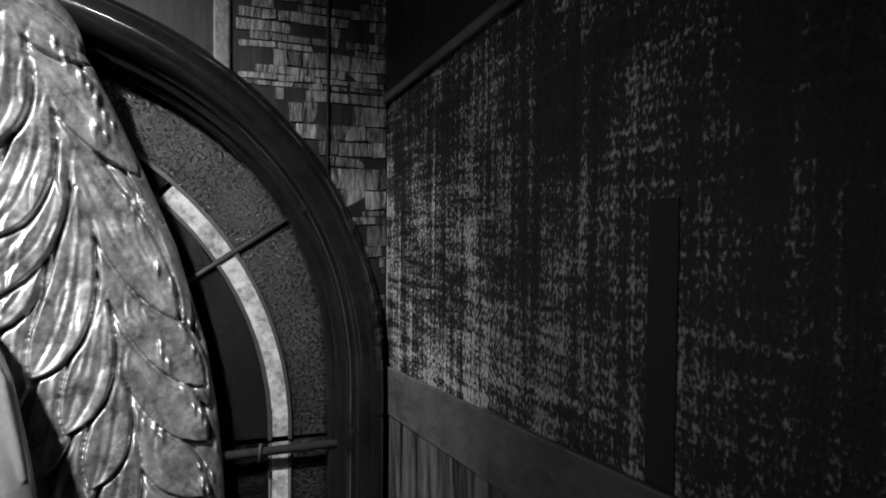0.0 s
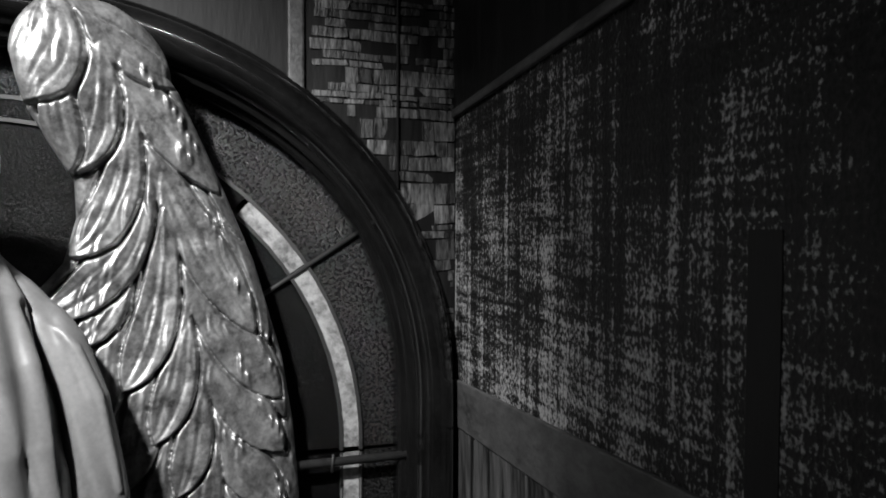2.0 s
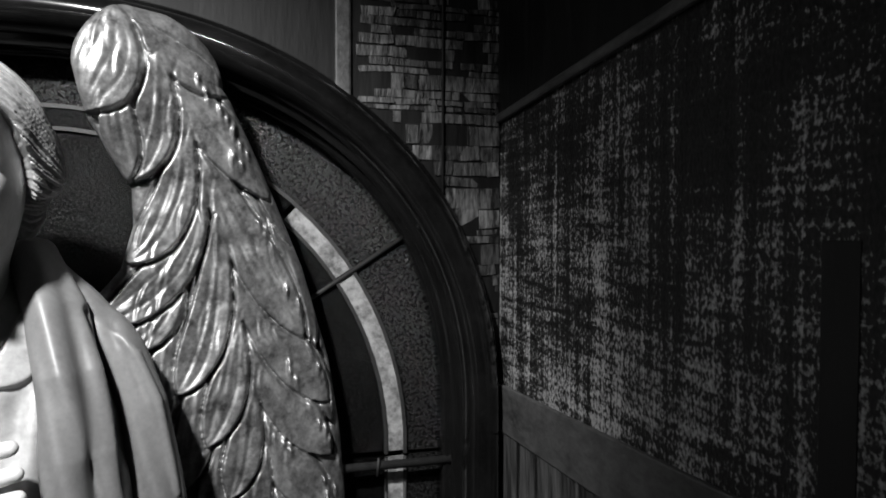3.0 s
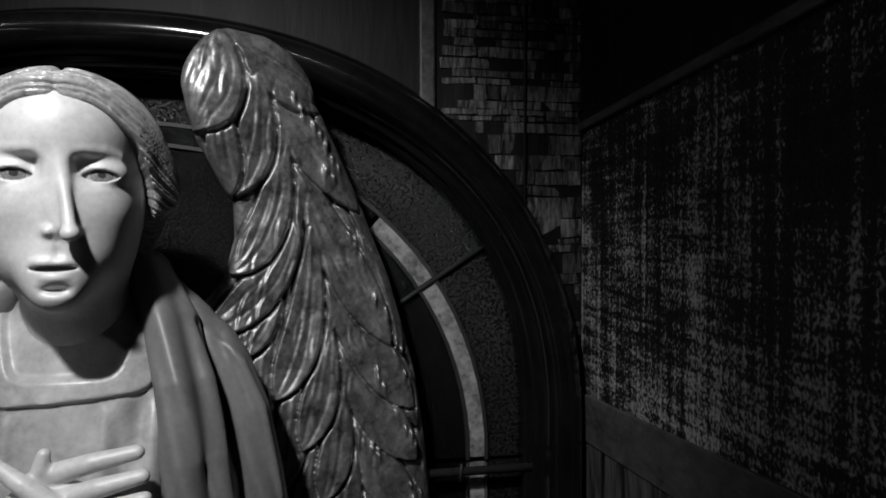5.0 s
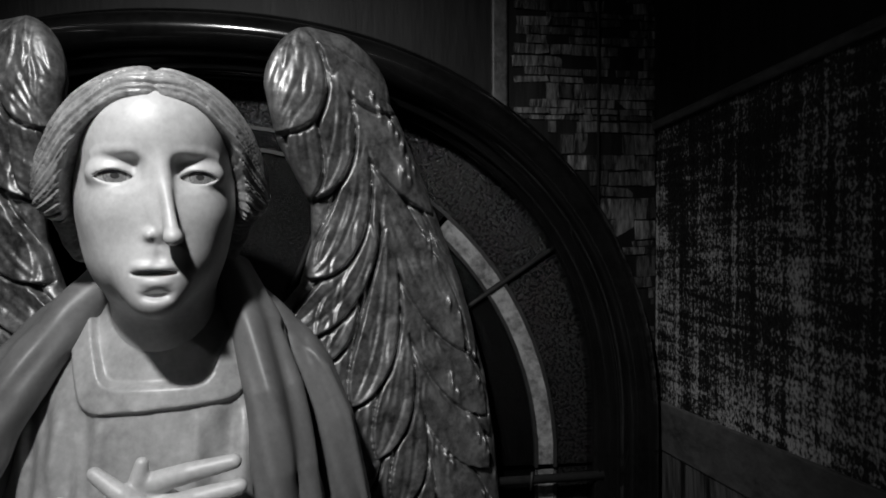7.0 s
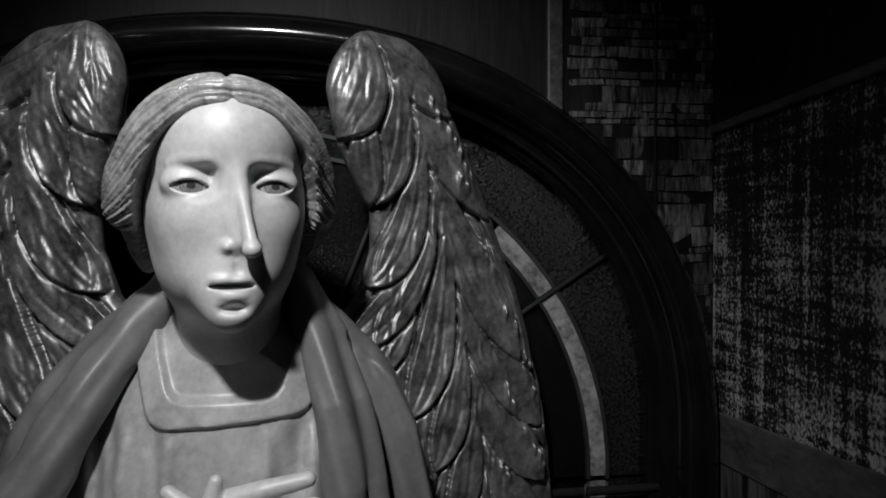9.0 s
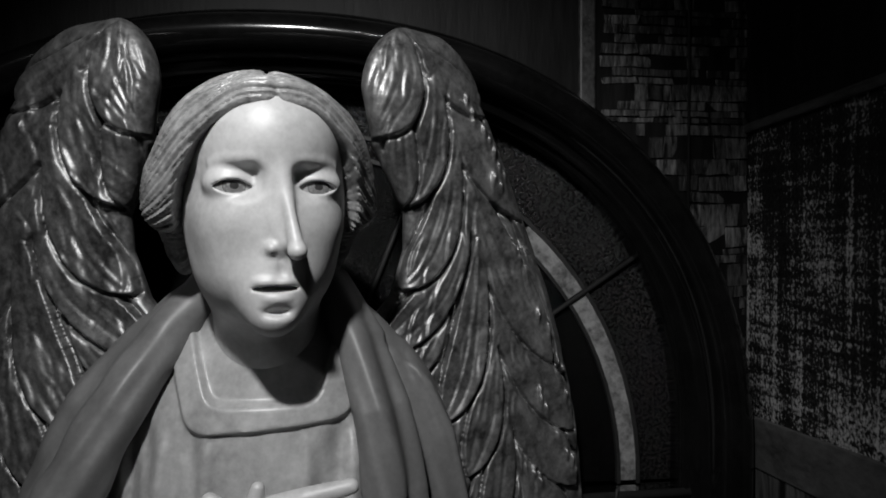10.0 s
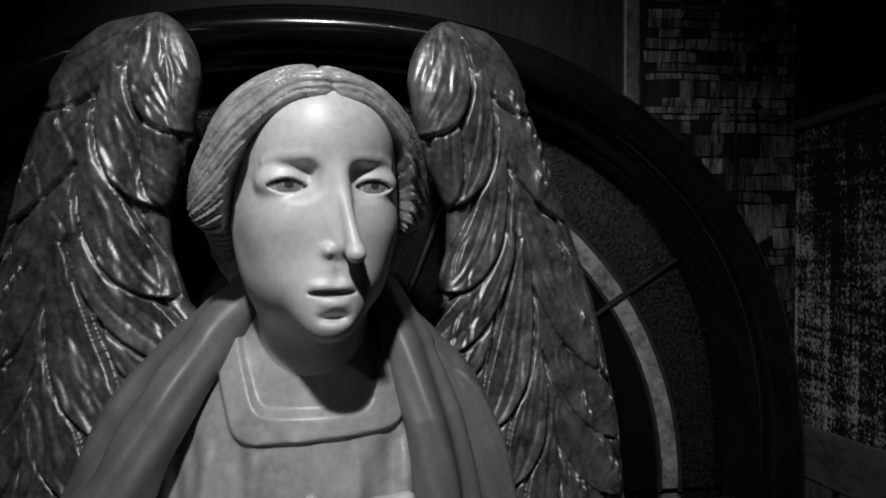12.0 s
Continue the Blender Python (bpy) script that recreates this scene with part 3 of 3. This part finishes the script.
def wing(seed, strokes, longest):
    """A carved wing; p runs outward from the statue's axis."""
    h = 0.0012
    p, z = np.arange(0.06, 0.42, h), np.arange(1.04, 1.83, h)
    P, Z = np.meshgrid(p, z, indexing="ij")
    rng = np.random.default_rng(seed)
    H = np.zeros_like(P)
    uneven = np.zeros_like(P)  # dents of the gouge, at three sizes
    for freq, amp in ((70, 0.0010), (150, 0.0005), (310, 0.0002)):
        for _ in range(7):
            ang, ph = rng.uniform(0, math.pi), rng.uniform(0, 6.28)
            uneven += amp * np.sin(freq * rng.uniform(0.7, 1.4) * (P * math.cos(ang) + 0.55 * Z * math.sin(ang)) + ph + 1.5 * np.sin(40 * Z + 2 * ph)) / 2

    def feather(H, b, c, t, width, lift, lines=3):
        ts = np.linspace(0, 1, 150)
        bx = (1 - ts) ** 2 * b[0] + 2 * ts * (1 - ts) * c[0] + ts ** 2 * t[0]
        bz = (1 - ts) ** 2 * b[1] + 2 * ts * (1 - ts) * c[1] + ts ** 2 * t[1]
        i0, i1 = np.searchsorted(p, (bx.min() - width, bx.max() + width))
        j0, j1 = np.searchsorted(z, (bz.min() - width, bz.max() + width))
        A, B = P[i0:i1, j0:j1], Z[i0:i1, j0:j1]
        if A.size == 0:
            return H
        D = (A[..., None] - bx) ** 2 + (B[..., None] - bz) ** 2
        k = D.argmin(-1)
        s = ts[k]
        tx, tz = np.gradient(bx)[k], np.gradient(bz)[k]
        side = np.sign((A - bx[k]) * tz - (B - bz[k]) * tx)
        cc = side * np.sqrt(D.min(-1))
        wd = width * np.clip(np.sqrt(s + 0.02) * (1 - s ** 5) * 1.15, 0, 1)
        q = cc / np.maximum(wd, 1e-4)
        ins = np.abs(q) < 1
        rim = wd - np.abs(cc)
        # a hollow blade that tilts up to its free edge, with a quill and a few cuts beside it
        hf = lift * (0.25 + 0.75 * s) + 0.0020 * q ** 2 * step(0.0, 0.3, s) - 0.0016 * q + 0.0012 * (1 - s)
        hf = hf + 0.0020 * np.exp(-(cc / 0.0022) ** 2) * (1 - s) ** 0.5
        for j in range(lines):
            off = (j + 1) / (lines + 1) * 1.7 - 0.85 + 0.12 * np.sin(5 * s + j + 40 * b[1])
            hf = hf - 0.0015 * np.exp(-((cc - off * wd) / 0.0018) ** 2) * step(0.12 + 0.07 * (j % 3), 0.35, s) * step(1.0, 0.82, s)
        hf = hf - 0.0022 * np.exp(-(rim / 0.0012) ** 2)
        under = H[i0:i1, j0:j1]
        base = np.where(ins, hf + 0.0015, under - 0.0115 * np.exp(-(rim / 0.0030) ** 2) * step(0.05, 0.25, s) * (rim > -0.008))
        H[i0:i1, j0:j1] = base
        return H

    outer = (
        (0.271, 1.291, 0.306, 1.196, 0.377, 1.108, 0.034),
        (0.268, 1.354, 0.301, 1.259, 0.374, 1.188, 0.034),
        (0.324, 1.446, 0.348, 1.385, 0.373, 1.303, 0.020),
        (0.256, 1.446, 0.301, 1.346, 0.373, 1.259, 0.034),
        (0.242, 1.544, 0.289, 1.431, 0.369, 1.332, 0.034),
        (0.289, 1.616, 0.318, 1.537, 0.352, 1.406, 0.020),
        (0.212, 1.663, 0.259, 1.551, 0.336, 1.422, 0.033),
        (0.236, 1.730, 0.277, 1.663, 0.318, 1.544, 0.020),
        (0.159, 1.758, 0.218, 1.705, 0.293, 1.601, 0.032),
        (0.153, 1.785, 0.194, 1.748, 0.247, 1.726, 0.024))
    inner = (
        (0.236, 1.338, 0.231, 1.259, 0.217, 1.192, 0.027),
        (0.212, 1.416, 0.207, 1.322, 0.190, 1.255, 0.026),
        (0.178, 1.446, 0.168, 1.377, 0.152, 1.318, 0.026),
        (0.274, 1.307, 0.280, 1.220, 0.253, 1.156, 0.027),
        (0.262, 1.385, 0.270, 1.291, 0.242, 1.234, 0.027),
        (0.245, 1.477, 0.255, 1.369, 0.217, 1.303, 0.028),
        (0.230, 1.580, 0.234, 1.439, 0.186, 1.371, 0.030),
        (0.188, 1.529, 0.184, 1.458, 0.138, 1.429, 0.022),
        (0.209, 1.636, 0.212, 1.504, 0.102, 1.458, 0.030),
        (0.197, 1.699, 0.201, 1.569, 0.135, 1.528, 0.028),
        (0.174, 1.754, 0.181, 1.681, 0.147, 1.617, 0.026),
        (0.138, 1.730, 0.135, 1.669, 0.142, 1.616, 0.022),
        (0.129, 1.799, 0.140, 1.742, 0.104, 1.685, 0.042))
    for k, (a, b, e, f, g, i, wd) in enumerate(outer):
        H = feather(H, (a, b), (e, f), (g, i), wd, 0.0080, 2)
    for k, (a, b, e, f, g, i, wd) in enumerate(inner):
        H = feather(H, (a, b), (e, f), (g, i), wd, 0.0090 if wd < 0.04 else 0.007, 2 if wd < 0.04 else 4)
    H = H + uneven
    # tool marks shaped like drops, in small clusters
    for i in range(26):
        zk = rng.uniform(1.16, 1.76)
        pk = spine(zk) + rng.uniform(0.03, 0.115)
        for j in range(rng.integers(1, 4)):
            zc, pc, ang = zk - 0.011 * j + rng.uniform(-0.003, 0.003), pk + 0.008 * j, rng.uniform(0.0, 0.2)
            a, b = (P - pc) * math.cos(ang) + (Z - zc) * math.sin(ang), -(P - pc) * math.sin(ang) + (Z - zc) * math.cos(ang)
            H = H + 0.0085 * np.exp(-(a / 0.0022) ** 2 - (b / rng.uniform(0.008, 0.014)) ** 2) * (1 - 0.8 * step(-0.002, 0.008, b))
    for i in range(strokes):  # long strokes of the knife, each with a raised lip
        zc = rng.uniform(1.10, 1.79)
        pc = spine(zc) + rng.uniform(-0.12, 0.12 if i % 3 else 0.0)
        ang = (3.2 if pc > spine(zc) else 3.5) * (pc - spine(zc)) + rng.uniform(-0.1, 0.1)
        lng = rng.uniform(0.012, longest)
        a, b = (P - pc) * math.cos(ang) + (Z - zc) * math.sin(ang), -(P - pc) * math.sin(ang) + (Z - zc) * math.cos(ang)
        a = a - 6 * b * b
        fade = np.exp(-(b / lng) ** 4) * rng.uniform(0.0010, 0.0026)
        H = H - fade * (np.exp(-(a / 0.0015) ** 2) - 0.8 * np.exp(-((a - 0.0042) / 0.0020) ** 2))
    for ax in (0, 1, 0, 1):  # worn edges
        H = (np.roll(H, 1, ax) + 3 * H + np.roll(H, -1, ax)) / 5
    # outline and body of the wing
    zi = [1.05, 1.30, 1.48, 1.52, 1.57, 1.61, 1.645, 1.68, 1.735, 1.775, 1.80]
    po_ = np.interp(z, [1.05, 1.196, 1.291, 1.385, 1.515, 1.602, 1.663, 1.72, 1.754, 1.785, 1.802, 1.81], [0.40, 0.394, 0.386, 0.371, 0.334, 0.299, 0.273, 0.247, 0.225, 0.198, 0.165, 0.14])
    pi_ = np.interp(z, zi + [1.81], [0.10, 0.09, 0.095, 0.128, 0.142, 0.142, 0.125, 0.108, 0.097, 0.108, 0.125, 0.14])
    cap = z > 1.735
    dome = np.sqrt(np.clip(1 - ((z - 1.735) / 0.074) ** 2, 0, 1))
    pi_ = np.where(cap, 0.158 - 0.061 * dome, pi_)
    po_ = np.where(cap, 0.158 + 0.080 * dome, po_)
    # rows of height, columns from the inner to the outer edge; a front and a back sheet that meet at the edge
    rows = int(np.searchsorted(z, 1.8085)) - 2
    cols = 250
    zr = z[2:2 + rows]
    lo, hi = np.interp(zr, z, pi_), np.interp(zr, z, po_)
    s = (np.linspace(-1, 1, cols) * 1.25 - 0.25 * np.linspace(-1, 1, cols) ** 3) * 0.5 + 0.5
    A = lo[:, None] + (hi - lo)[:, None] * s[None, :]
    B = np.repeat(zr[:, None], cols, 1)
    fi = (A - p[0]) / h
    i0 = np.clip(fi.astype(int), 0, len(p) - 2)
    f = fi - i0
    k = np.arange(2, 2 + rows)[:, None]
    relief = H[i0, k] * (1 - f) + H[i0 + 1, k] * f
    top = 0.803 + 0.62 * (A - 0.135)
    low = 0.856 + 0.40 * (A - 0.17)
    mixz = np.clip((1.70 - B) / 0.2, 0, 1)
    Y = top * (1 - mixz) + low * mixz + 0.006
    Y = Y - 0.018 * np.exp(-((A - 0.135) / 0.045) ** 2 - ((B - 1.735) / 0.06) ** 2)
    e = np.minimum(np.minimum(A - lo[:, None], hi[:, None] - A) * 0.9, (zr[-1] - B) * 0.8)
    R = 0.024
    curve = 1 - np.sqrt(1 - np.clip(1 - e / R, 0, 1) ** 2)
    front_y = Y - relief * (1 - 0.7 * curve) + R * curve
    back_y = Y + R + 0.030 * (1 - curve)
    verts = np.concatenate([np.stack([A, y, B], -1).reshape(-1, 3) for y in (front_y, back_y)])
    r, c = np.meshgrid(np.arange(rows - 1), np.arange(cols - 1), indexing="ij")
    q = np.stack([r * cols + c, r * cols + c + 1, (r + 1) * cols + c + 1, (r + 1) * cols + c], -1).reshape(-1, 4)
    return verts, np.concatenate([q, q[:, ::-1] + rows * cols])


def statue():
    vs, fs, ix, n = [], [], [], 0

    def add(v, q, i):
        nonlocal n
        vs.append(v), fs.append(q + n), ix.append(np.broadcast_to(i, len(q)))
        n += len(v)

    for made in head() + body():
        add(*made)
    add(*eyeball(-1))
    add(*eyeball(1))
    for sx, seed, strokes, longest in ((1, 4, 85, 0.034), (-1, 9, 170, 0.055)):
        w, q = wing(seed, strokes, longest)
        if sx < 0:  # this wing is spread a little wider
            wide = 0.042 * step(0.13, 0.26, w[:, 0])
            w[:, 0] += wide
            w[:, 1] += 0.45 * wide
        w[:, 0] = -0.293 + sx * w[:, 0]
        add(w, q if sx > 0 else q[:, ::-1], 4)
    # robe down to the plinth
    k, rows = 72, 24
    a = np.linspace(0, 2 * math.pi, k, endpoint=False)
    zz = np.linspace(1.12, 0.42, rows)
    ring = []
    for r, zr in enumerate(zz):
        g = r / (rows - 1)
        fold = 1 + 0.06 * g * np.sin(9 * a + 2 * g) + 0.03 * g * np.sin(17 * a)
        ring.append(np.stack([-0.285 + (0.165 + 0.06 * g) * fold * np.cos(a), 0.785 + (0.115 + 0.04 * g) * fold * np.sin(a), np.full(k, zr)], 1))
    i, j = np.meshgrid(np.arange(rows - 1), np.arange(k), indexing="ij")
    q = np.stack([i * k + j, (i + 1) * k + j, (i + 1) * k + (j + 1) % k, i * k + (j + 1) % k], -1).reshape(-1, 4)
    add(np.concatenate(ring), q, 1)
    ob = mesh_object("angel_statue", np.concatenate(vs).tolist(), np.concatenate(fs).tolist(), [SKIN, ROBE, SHAWL, HAIR, GILT, IRIS, PUPIL, EYEWHITE], smooth=True, index=np.concatenate(ix))
    return tagged(ob, "painted carved wooden angel statue with gilded wings on a plinth", "statue")


statue()
tagged(boxed("plinth", (-0.56, -0.01, 0.58, 0.99, 0.0, 0.42), PLAIN, bevel=0.01), "plain dark stone plinth under the statue", "plinth")

# ---- straw plaques, post and joint on the wall beside the arch ----
rng = random.Random(7)
plaques = []
for k in range(6):
    bm = bmesh.new()
    box(bm, -0.5, 0.5, -1.0, 0.0, -0.5, 0.5)
    for v in bm.verts:
        v.co.x += rng.uniform(-0.05, 0.05)
        v.co.z += rng.uniform(-0.07, 0.07)
        v.co.y *= rng.uniform(0.5, 1.0) if v.co.y < -0.5 else 1
    me = bpy.data.meshes.new("plaque")
    bm.to_mesh(me)
    bm.free()
    me.materials.append(STRAW)
    plaques.append(me)


def outside_arch(x, z, pad):
    if z < CZ:
        return x > CX + ARCH_A + pad
    return (abs(x - CX) / (ARCH_A + pad)) ** ARCH_N + ((z - CZ) / (ARCH_B + pad)) ** ARCH_N > 1


z = 1.33
while z < 1.93:
    hh = rng.choice((0.009, 0.012, 0.016, 0.022, 0.03))
    x = 0.110 + rng.uniform(0, 0.012)
    while x < WALL_X - 0.004:
        ww = min(rng.choice((0.012, 0.02, 0.03, 0.05)), WALL_X - 0.002 - x)
        if rng.random() < (0.97 if z < 1.77 else 0.72) and outside_arch(x + ww / 2, z + hh / 2, 0.008) and abs(x + ww / 2 - 0.097) > 0.02 + ww / 2 and ww > 0.006:
            ob = new("plaque", rng.choice(plaques))
            ob.parent = north
            ob.matrix_basis = Matrix.LocRotScale((x + ww / 2, WALL_Y, z + hh / 2), Euler((radians(rng.uniform(-5, 5)), radians(rng.uniform(-4, 4)), radians(rng.uniform(-5, 5)))), (ww - rng.uniform(0.0005, 0.003), rng.uniform(0.001, 0.004), hh - rng.uniform(0.0005, 0.0035)))
        x += ww
    z += hh
boxed("post", (0.086, 0.108, WALL_Y - 0.010, WALL_Y, 1.72, 2.7), EDGE, north, 0.003, "narrow worn upright strip")
rod("joint_wire", (0.238, WALL_Y - 0.006, 1.610), (0.237, WALL_Y - 0.006, 2.7), 0.0018, LEAD, north, "thin dark hanging wire")
